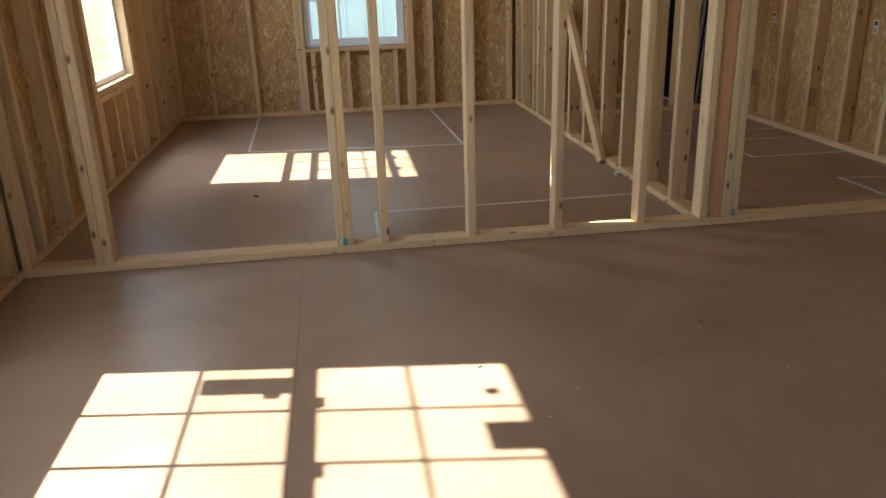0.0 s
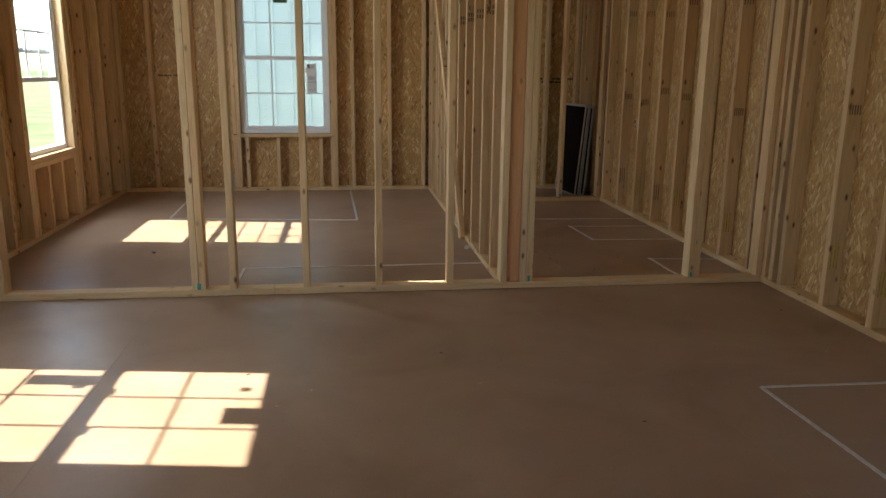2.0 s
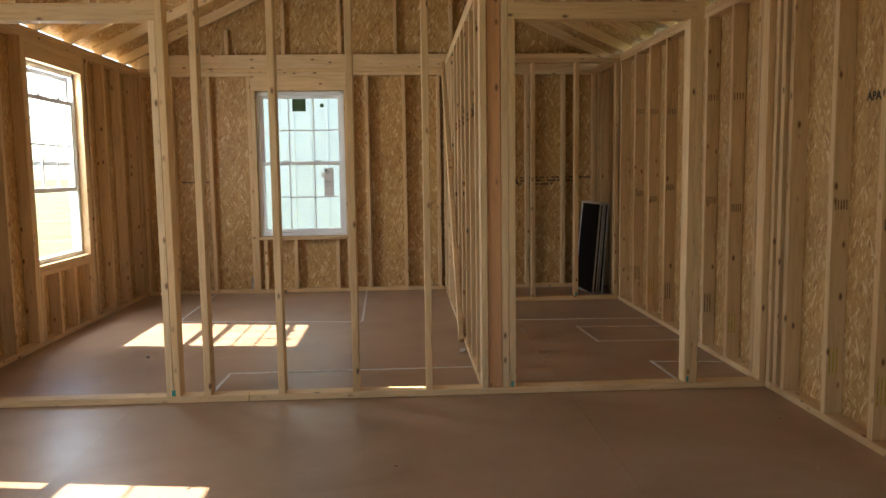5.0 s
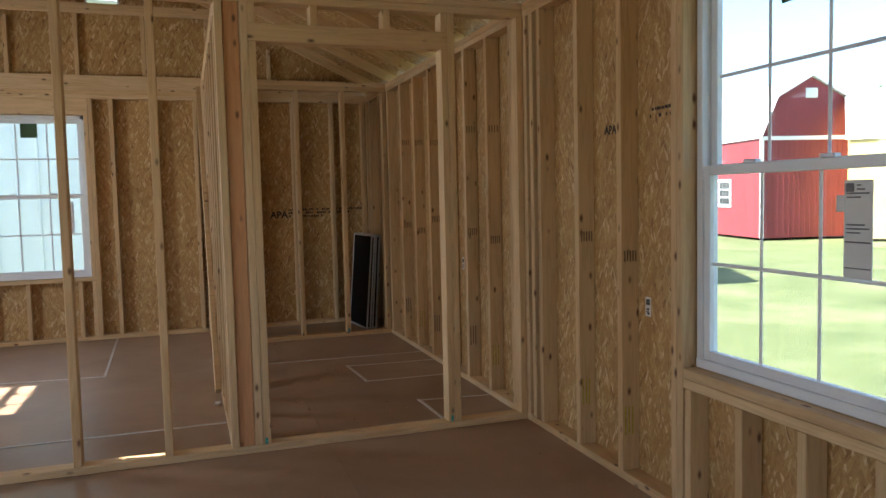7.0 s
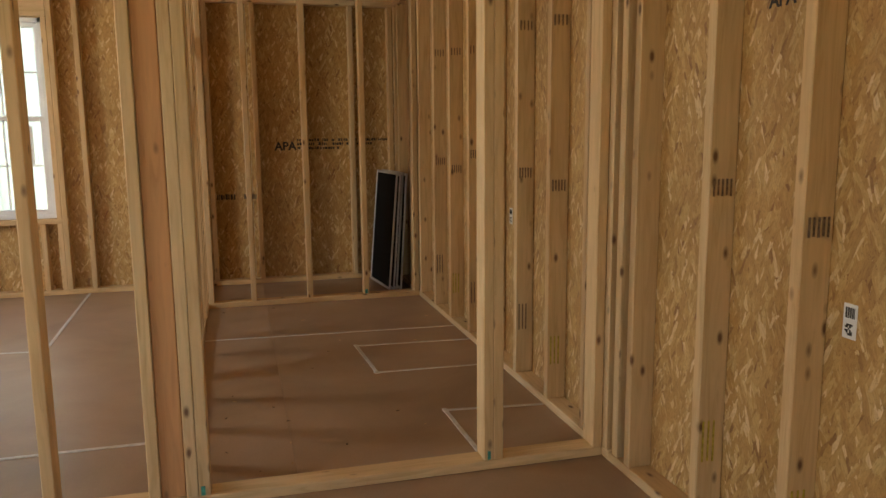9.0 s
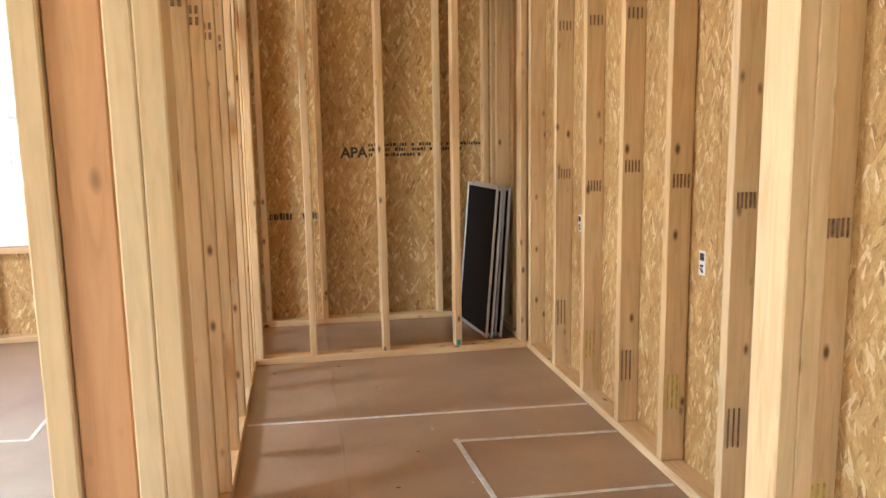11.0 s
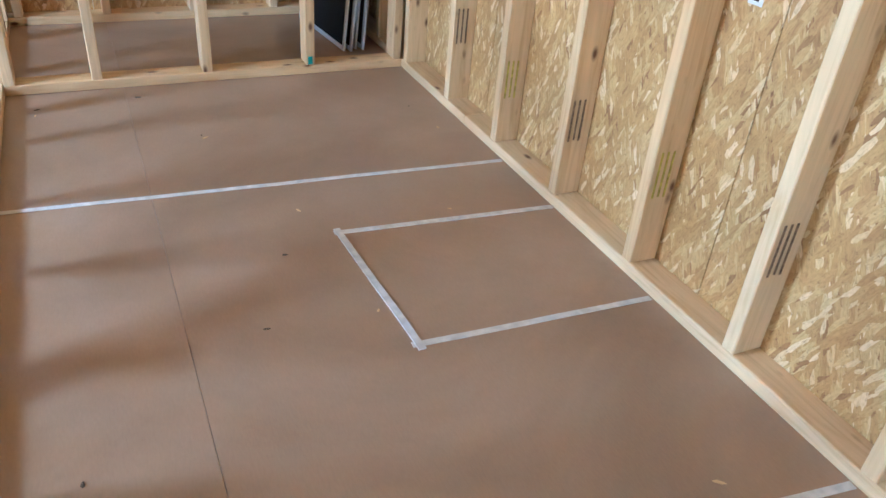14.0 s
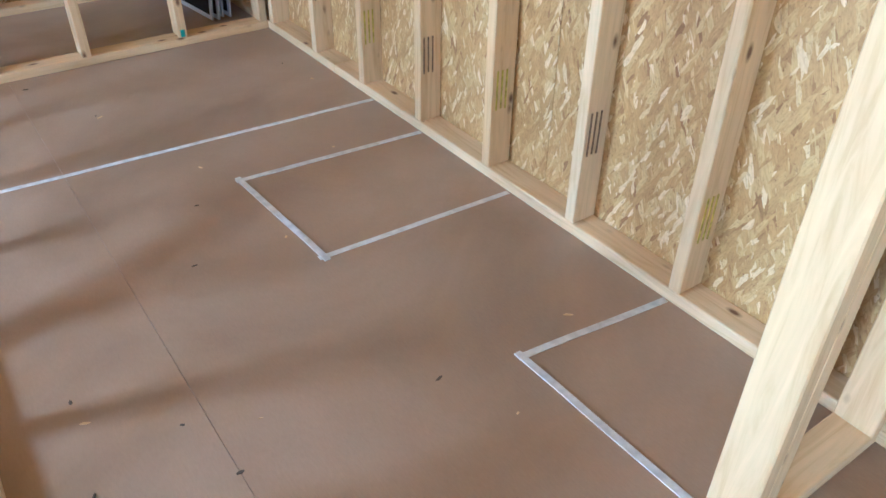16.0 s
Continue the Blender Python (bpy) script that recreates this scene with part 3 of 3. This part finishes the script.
part_c = thing("partition_wall_3", "bare timber stud partition of a small room", "wall", kind="structure")
YC = 8.805
box("bottom_plate", (BX + D + 0.001, YC, 0.0005), (XR - 0.001, YC + D, W), LX, part_c, bevel=0.003)
box("top_plate", (BX + D + 0.001, YC, TOP), (XR - 0.001, YC + D, TOP + W), LX, part_c, bevel=0.003)
box("upper_plate", (BX + D + 0.001, YC, TOP + W + 0.001), (XR - 0.001, YC + D, TOP + 2 * W), LX, part_c, bevel=0.003)
for x in (BX + D + 0.002, 2.315, 2.72, 3.137, XR - W - 0.001):
    stud(x, YC, part_c)


# ---- tape on the floor ----
TAPE_LAYERS = itertools.cycle((0.0014, 0.0026, 0.0038))


def tape(points, label, width=0.019):
    bm = bmesh.new()
    top = next(TAPE_LAYERS)
    for (xa, ya), (xb, yb) in zip(points, points[1:]):
        d = Vector((xb - xa, yb - ya, 0))
        n = Vector((-d.y, d.x, 0)).normalized() * width / 2
        steps = max(2, int(d.length / 0.12))
        prev = None
        for k in range(steps + 1):
            p = Vector((xa, ya, 0)) + d * k / steps + n * random.uniform(-0.12, 0.12)
            row = [bm.verts.new(p + n * sgn + Vector((0, 0, z))) for sgn, z in ((-1, 0.0002), (-1, top), (1, top), (1, 0.0002))]
            if prev:
                for i in range(4):
                    bm.faces.new((prev[i], prev[(i + 1) % 4], row[(i + 1) % 4], row[i]))
            else:
                bm.faces.new(row)
            prev = row
        bm.faces.new(prev[::-1])
    return tagged(part("floor_tape", bm, TAPE), label, "tape", "tape lines on the floor")


tape([(XR - 0.004, 4.222), (2.703, 4.241), (2.74, 2.6)], "white masking tape outline on the brown floor")
tape([(-0.5, YB - 0.004), (-0.45, 8.14), (1.13, 7.965), (1.09, YB - 0.004)], "white masking tape outline of a bed")
tape([(0.372, YP + D + 0.002), (0.382, 6.375), (BX - 0.003, 6.385)], "white masking tape line parallel to the partition")
tape([(BX + D + 0.004, 7.925), (XR - 0.003, 7.848)], "white masking tape line across the floor")
tape([(XR - 0.003, 7.51), (2.87, 7.557)], "white masking tape edge of a square on the floor")
tape([(2.883, 7.575), (2.913, 7.01)], "white masking tape edge of a square, ends overlapping")
tape([(2.895, 7.032), (XR - 0.003, 7.006)], "white masking tape edge of a square on the floor")
tape([(XR - 0.003, 6.351), (3.1, 6.405)], "white masking tape line by the door opening")
tape([(3.11, 6.42), (3.12, YP + D + 0.003)], "white masking tape line running to the partition")


# ---- things ----
def screen(y0, depth, h, xb, xt, label):
    """A framed insect screen that leans on the wall: bottom edge at xb, top edge at xt."""
    sc = thing("window_screen", label, "window screen", "window screens leaning on the wall", at=(xb, y0, 0))
    lean = math.atan2(xt - xb, h)
    bm = bmesh.new()
    f, t = 0.02, 0.011
    for a, b in (((0, 0, 0), (t, f, h)), ((0, depth - f, 0), (t, depth, h)), ((0, f, 0), (t, depth - f, f)), ((0, f, h - f), (t, depth - f, h))):
        box_bm(a, b, 0.002, bm)
    part("screen_frame", bm, ALU, None, "pale metal frame").parent = sc
    part("mesh", box_bm((0.004, f - 0.002, f - 0.002), (0.006, depth - f + 0.002, h - f + 0.002)), SCREEN).parent = sc
    sc.matrix_world = pose(xb, y0, 0.004, 0, 0, 6) @ Matrix.Rotation(lean, 4, "Y")
    return sc


for k in range(4):
    screen(9.03 + (0.012, 0.0, 0.03, 0.01, 0.02)[k], 0.55, 0.93 - 0.01 * (k % 2), 3.375 + 0.03 * k, 3.455 + 0.025 * k, "black insect screen with pale frame leaning on studs")

# printed stickers and stamps on the boards


def board_sticker(y, z, tall=0.085, wide=0.042):
    x = XR + D
    st = thing("barcode_sticker", "small white barcode sticker on strand board", "sticker", "barcode stickers", at=(x, y, z))
    part("paper", box_bm((x - 0.0015, y - wide / 2, z - tall / 2), (x - 0.0004, y + wide / 2, z + tall / 2)), PAPER, st)
    bm = bmesh.new()
    for k in range(9):
        box_bm((x - 0.0025, y - 0.014 + 0.0034 * k, z + 0.008), (x - 0.0016, y - 0.014 + 0.0034 * k + (0.001, 0.0022)[k % 2], z + 0.034), 0, bm)
    rnd = random.Random(5)
    for i in range(6):
        for j in range(6):
            if rnd.random() < 0.55:
                box_bm((x - 0.0025, y - 0.014 + 0.0046 * i, z - 0.034 + 0.0046 * j), (x - 0.0016, y - 0.0094 + 0.0046 * i, z - 0.0294 + 0.0046 * j), 0, bm)
    part("print", bm, INK, st)


board_sticker(4.697, 0.785)
board_sticker(7.031, 0.795)
board_sticker(8.205, 0.8)


def text_mark(name, text, size, m, material, label):
    cu = bpy.data.curves.new(name, "FONT")
    cu.body, cu.size, cu.extrude, cu.offset = text, size, 0.0004, size * 0.03
    cu.materials.append(material)
    tmp = new(name, cu)
    bpy.context.view_layer.update()
    me = bpy.data.meshes.new_from_object(tmp.evaluated_get(bpy.context.evaluated_depsgraph_get()))
    bpy.data.objects.remove(tmp)
    ob = new(name, me)
    ob.matrix_world = m
    return tagged(ob, label, "stamp")


def stamp_bars(name, rows, m, material, label, seed=1, height=0.022):
    """Unreadable print: rows of short bars (width, baseline)."""
    bm = bmesh.new()
    rnd = random.Random(seed)
    for width, z, x0 in rows:
        x = x0
        while x < x0 + width:
            w = rnd.uniform(0.006, 0.02)
            if rnd.random() < 0.82:
                box_bm((x, -0.0012, z), (x + w, -0.0004, z + height * rnd.uniform(0.7, 1.0)), 0, bm)
            x += w + rnd.uniform(0.003, 0.009)
    ob = part(name, bm, material)
    ob.matrix_world = m
    return tagged(ob, label, "stamp", kind="stuff")


text_mark("board_stamp", "APA", 0.095, pose(2.57, YB + D - 0.001, 1.10, 90, 0, 0), INK, "black printed grade letters on strand board")
stamp_bars("board_stamp", [(0.75, 0.075, 0.0), (0.62, 0.042, 0.0), (0.34, 0.008, 0.0)], pose(2.755, YB + D, 1.095), INK, "black unreadable print on strand board", 3, 0.024)
stamp_bars("board_stamp", [(0.34, 0.0, 0.0)], pose(2.09, YB + D, 0.70), INK, "black unreadable print on strand board", 4, 0.05)
stamp_bars("board_stamp", [(0.36, 0.0, 0.0)], pose(-0.85, YB + D, 1.17), INK, "black unreadable print on strand board", 6, 0.02)
text_mark("board_stamp", "APA", 0.055, pose(XR + D - 0.001, 5.05, 1.56, 90, 0, -90), INK, "black printed grade letters on strand board")
stamp_bars("board_stamp", [(0.16, 0.06, 0), (0.16, 0.03, 0)], pose(XR + D, 4.68, 1.57, 0, 0, -90), INK, "black unreadable print on strand board", 8, 0.016)


def stud_mark(y, z, n, material, tall, gap, label):
    """Short ink strokes on a stud's near side, which faces -y."""
    bm = bmesh.new()
    for k in range(n):
        x = XR + 0.012 + gap * k
        box_bm((x, y - 0.0045, z + 0.003 * (k % 2)), (x + 0.006, y - 0.003, z + tall), 0, bm)
    tagged(part("stud_stamp", bm, material), label, "stamp", "stamps on studs", "stuff")


for k, y in enumerate(FAR_STUDS + [5.155, 5.94, 4.77]):
    stud_mark(y, 0.98 + 0.035 * ((k * 5) % 4), 5, FAINT_INK, 0.05, 0.014, "dark ink strokes stamped on a stud")
    stud_mark(y, 0.2 + 0.02 * ((k * 3) % 4), 3, (YELLOW_INK, FAINT_INK)[k % 2], 0.13, 0.018, "short chalk strokes on a stud")
    if k < 6:
        stud_mark(y, 1.68 + 0.03 * ((k * 7) % 3), 4, FAINT_INK, 0.045, 0.018, "dark ink strokes stamped on a stud")
for k, y in enumerate((6.485, 6.85, 7.21, 7.58, 7.94)):
    bm = bmesh.new()
    for i in range(4):
        for j in range(2):
            box_bm((BX + 0.012 + 0.018 * i, y - 0.0042, 1.6 + 0.035 * j), (BX + 0.022 + 0.018 * i, y - 0.003, 1.625 + 0.035 * j), 0, bm)
    tagged(part("stud_stamp", bm, FAINT_INK), "dark grade print on a partition stud", "stamp", "stamps on studs", "stuff")
for x, y, dx in ((3.145, YC, 0.02), (0.2, YP, 0.02), (2.09, YP, 0.014), (3.1, YP, 0.012)):
    bm = bmesh.new()
    box_bm((x, y - 0.0042, 0.042), (x + dx, y - 0.003, 0.075), 0, bm)
    tagged(part("chalk_mark", bm, TEAL_INK), "teal layout chalk mark at a stud's foot", "chalk mark", "chalk marks")

# pipe stub by the far wall and crumbs
pipe = thing("pipe_stub", "short grey steel pipe stub by the wall", "pipe", at=(-0.14, YB - 0.03, 0))
bm = bmesh.new()
bmesh.ops.create_cone(bm, cap_ends=False, segments=24, radius1=0.032, radius2=0.032, depth=0.13, matrix=Matrix.Translation((-0.1, YB + 0.04, 0.038 + 0.065)))
bmesh.ops.create_cone(bm, cap_ends=False, segments=24, radius1=0.028, radius2=0.028, depth=0.13, matrix=Matrix.Translation((-0.1, YB + 0.04, 0.038 + 0.065)))
part("tube", bm, STEEL, pipe, smooth=True)
bm = bmesh.new()
bmesh.ops.create_cone(bm, cap_ends=True, segments=24, radius1=0.036, radius2=0.036, depth=0.02, matrix=Matrix.Translation((-0.1, YB + 0.04, 0.048)))
part("collar", bm, STEEL, pipe, smooth=False)


def crumb(x, y, s, material, name, label, seed):
    bm = bmesh.new()
    bmesh.ops.create_icosphere(bm, subdivisions=1, radius=1.0)
    rnd = random.Random(seed)
    for v in bm.verts:
        v.co *= rnd.uniform(0.7, 1.1)
        v.co = Vector((v.co.x * s[0], v.co.y * s[1], (v.co.z + 0.8) * s[2]))
    ob = part(name, bm, material)
    ob.matrix_world = pose(x, y, 0, 0, 0, rnd.uniform(0, 180))
    return tagged(ob, label, name.replace("_", " "), name + "s on the floor")


crumb(1.895, 6.8, (0.03, 0.022, 0.018), CONCRETE, "plaster_crumb", "pale lump of filler on the floor by the partition", 2)
crumb(-0.29, 6.85, (0.02, 0.014, 0.01), DARK, "wood_chip", "small dark chip lying on the floor", 3)
rnd = random.Random(11)
for k in range(46):
    x, y = rnd.uniform(2.06, 3.5), rnd.uniform(5.95, 8.7)
    if k > 26:
        x, y = rnd.uniform(-0.9, 3.4), rnd.uniform(2.4, 5.6)
    pale = rnd.random() < 0.5
    s = rnd.uniform(0.004, 0.009)
    crumb(x, y, (s * rnd.uniform(1, 2.2), s * 0.6, 0.002), LX if pale else BARK, "wood_chip", "pale wood chip on the floor" if pale else "dark wood chip on the floor", 100 + k)

# ---- outdoors ----
bm = bmesh.new()
bmesh.ops.create_grid(bm, x_segments=60, y_segments=60, size=400)
g = part("ground", bm, GRASS)
g.location = (0, 0, GROUND)
tagged(g, "sunlit mown lawn reaching to the horizon", "ground", kind="structure")
slab = box("foundation_skirt", (XL - D - 0.01, Y0 - D - 0.01, GROUND - 0.05), (XR + D + 0.01, YB + D + 0.01, -0.2), WHITE)
tagged(slab, "white skirting under the cabin", "skirting", kind="structure")


def barn(m, w, d, eave, knee, ridge, wall_mat, roof_mat, trim_mat, label, side_window=True, vent_=True, gambrel=True):
    """A portable shed: x across its gable, which faces -y; y is its depth."""
    b = thing("garden_shed", label, "shed", "sheds outside")
    hw = w / 2
    prof = [(-hw, eave), (-hw * 0.68, knee), (0, ridge), (hw * 0.68, knee), (hw, eave)] if gambrel else [(-hw, eave), (0, ridge), (hw, eave)]
    bm = bmesh.new()
    out = [(-hw, 0.1)] + prof + [(hw, 0.1)]
    fr = [bm.verts.new((x, 0, z)) for x, z in out]
    bk = [bm.verts.new((x, d, z)) for x, z in out]
    bm.faces.new(fr)
    bm.faces.new(bk[::-1])
    for i in range(len(out)):
        j = (i + 1) % len(out)
        bm.faces.new((fr[j], fr[i], bk[i], bk[j]))
    part("wall", bm, wall_mat, b)
    bm = bmesh.new()
    o = 0.12
    for (xa, za), (xb, zb) in zip(prof, prof[1:]):
        vs = [bm.verts.new((x, yy, z + t)) for yy in (-o, d + o) for t in (0.02, 0.07) for x, z in ((xa * 1.04, za), (xb * 1.04, zb))]
        for f in ((0, 1, 5, 4), (2, 6, 7, 3), (0, 2, 3, 1), (4, 5, 7, 6), (0, 4, 6, 2), (1, 3, 7, 5)):
            bm.faces.new([vs[i] for i in f])
    part("roof", bm, roof_mat, b)
    for x in (-hw, hw):
        part("corner_trim", box_bm((x - 0.06, -0.03, 0.1), (x + 0.06, 0.06, eave), 0.004), trim_mat, b)
    part("eave_band", box_bm((-hw, -0.035, eave - 0.06), (hw, 0.0, eave + 0.08), 0.004), trim_mat, b)
    n = int(w / 0.2)
    for k in range(1, n):
        part("batten_groove", box_bm((-hw + k * w / n - 0.006, -0.008, 0.12), (-hw + k * w / n + 0.006, 0.004, eave - 0.06)), wall_mat, b)
    if vent_:
        v = part("vent", box_bm((-0.22, -0.04, ridge - 0.75), (0.22, 0.01, ridge - 0.4), 0.004), trim_mat, b)
        for k in range(5):
            part("slat", box_bm((-0.19, -0.052, ridge - 0.72 + 0.06 * k), (0.19, -0.04, ridge - 0.69 + 0.06 * k), 0.003), trim_mat, v)
    if side_window:
        wy, wz = d * 0.32, 1.3
        wn_ = part("window", box_bm((-hw - 0.05, wy - 0.5, wz - 0.1), (-hw + 0.01, wy + 0.5, wz + 1.0), 0.004), trim_mat, b)
        for i in range(3):
            for j in range(3):
                part("pane", box_bm((-hw - 0.06, wy - 0.4 + 0.27 * i, wz + 0.02 + 0.3 * j), (-hw - 0.045, wy - 0.16 + 0.27 * i, wz + 0.28 + 0.3 * j)), DARK, wn_)
    b.matrix_world = m
    return b


barn(pose(23.4, 23.9, GROUND, 0, 0, -12), 3.75, 8.5, 3.7, 5.15, 5.9, RED, ROOFING, WHITE, "red gambrel barn shed with white trim and roof")
barn(pose(29.1, 19.4, GROUND, 0, 0, 45), 3.6, 6.0, 3.5, 0, 5.3, YELLOW, ROOFING, GREEN_METAL, "yellow gabled shed with pale metal roof", True, False, False)

# white building close behind the far window
wb = thing("white_building", "white ribbed-metal building with small windows beyond the lawn", "building", at=(0, 15.5, GROUND))
part("wall", box_bm((-3.2, 15.5, GROUND - 0.05), (7.5, 20.5, 4.6)), WHITE, wb)
for k in range(36):
    x = -3.2 + 0.305 * k
    part("rib", box_bm((x - 0.02, 15.475, GROUND), (x + 0.02, 15.5, 4.6), 0.006), WHITE, wb)
bm = bmesh.new()
vs = [bm.verts.new(p) for p in ((-3.5, 15.2, 4.5), (7.8, 15.2, 4.5), (7.8, 18, 5.9), (-3.5, 18, 5.9), (7.8, 20.8, 4.5), (-3.5, 20.8, 4.5))]
for f in ((0, 1, 2, 3), (3, 2, 4, 5), (0, 3, 5), (1, 4, 2), (0, 5, 4, 1)):
    bm.faces.new([vs[i] for i in f])
part("roof", bm, ROOFING, wb)

# far white shed and fence seen through the western window
fw = thing("white_shed", "long low white shed across the lawn", "shed", at=(-30, 24, GROUND))
part("wall", box_bm((-34, 12, GROUND - 0.05), (-29, 40, 2.4)), WHITE, fw)
part("roof", box_bm((-34.4, 11.6, 2.4), (-28.6, 40.4, 2.6), 0.05), ROOFING, fw)
for k in range(7):
    part("window", box_bm((-29.02, 14 + 3.8 * k, 0.8), (-28.95, 15.1 + 3.8 * k, 1.8), 0.01), DARK, fw)


def tree(x, y, h, seed):
    t = thing("tree", "leafy green tree in the distance", "tree", "trees in the distance", at=(x, y, GROUND))
    rnd = random.Random(seed)
    bm = bmesh.new()
    bmesh.ops.create_cone(bm, cap_ends=True, segments=10, radius1=0.3, radius2=0.1, depth=h * 0.6, matrix=Matrix.Translation((x, y, GROUND + h * 0.3)))
    for k in range(7):
        a = rnd.uniform(0, 6.28)
        m = Matrix.Translation((x + math.cos(a) * h * 0.1, y + math.sin(a) * h * 0.1, GROUND + h * rnd.uniform(0.4, 0.65))) @ Matrix.Rotation(a, 4, "Z") @ Matrix.Rotation(0.8, 4, "Y")
        bmesh.ops.create_cone(bm, cap_ends=True, segments=6, radius1=0.1, radius2=0.03, depth=h * 0.3, matrix=m)
    part("trunk", bm, BARK, t)
    verts, faces = [], []
    for k in range(2600):
        d = Vector((rnd.gauss(0, 1), rnd.gauss(0, 1), rnd.gauss(0, 1))).normalized() * rnd.uniform(0.35, 1.0) ** 0.5
        lump = 0.75 + 0.35 * noise.noise(d * 2.3 + Vector((seed, 0, 0)))
        c = Vector((x, y, GROUND + h * 0.66)) + Vector((d.x * h * 0.34, d.y * h * 0.34, d.z * h * 0.36)) * lump
        s = rnd.uniform(0.1, 0.22)
        u = Vector((rnd.gauss(0, 1), rnd.gauss(0, 1), rnd.gauss(0, 1))).normalized()
        v = u.orthogonal().normalized()
        i = len(verts)
        verts += [c + u * s, c + v * s * 0.6, c - u * s, c - v * s * 0.6]
        faces.append((i, i + 1, i + 2, i + 3))
    me = bpy.data.meshes.new("crown")
    me.from_pydata(verts, [], faces)
    me.materials.append(LEAF)
    crown = new("crown", me)
    crown.parent = t
    bpy.context.view_layer.update()
    crown.matrix_parent_inverse = t.matrix_world.inverted()


for k, (x, y, h) in enumerate(((34, 27, 7.5), (40, 34, 8), (30, 45, 8.5), (-45, 20, 9), (-48, 32, 10), (-44, 8, 9))):
    tree(x, y, h, 20 + k)
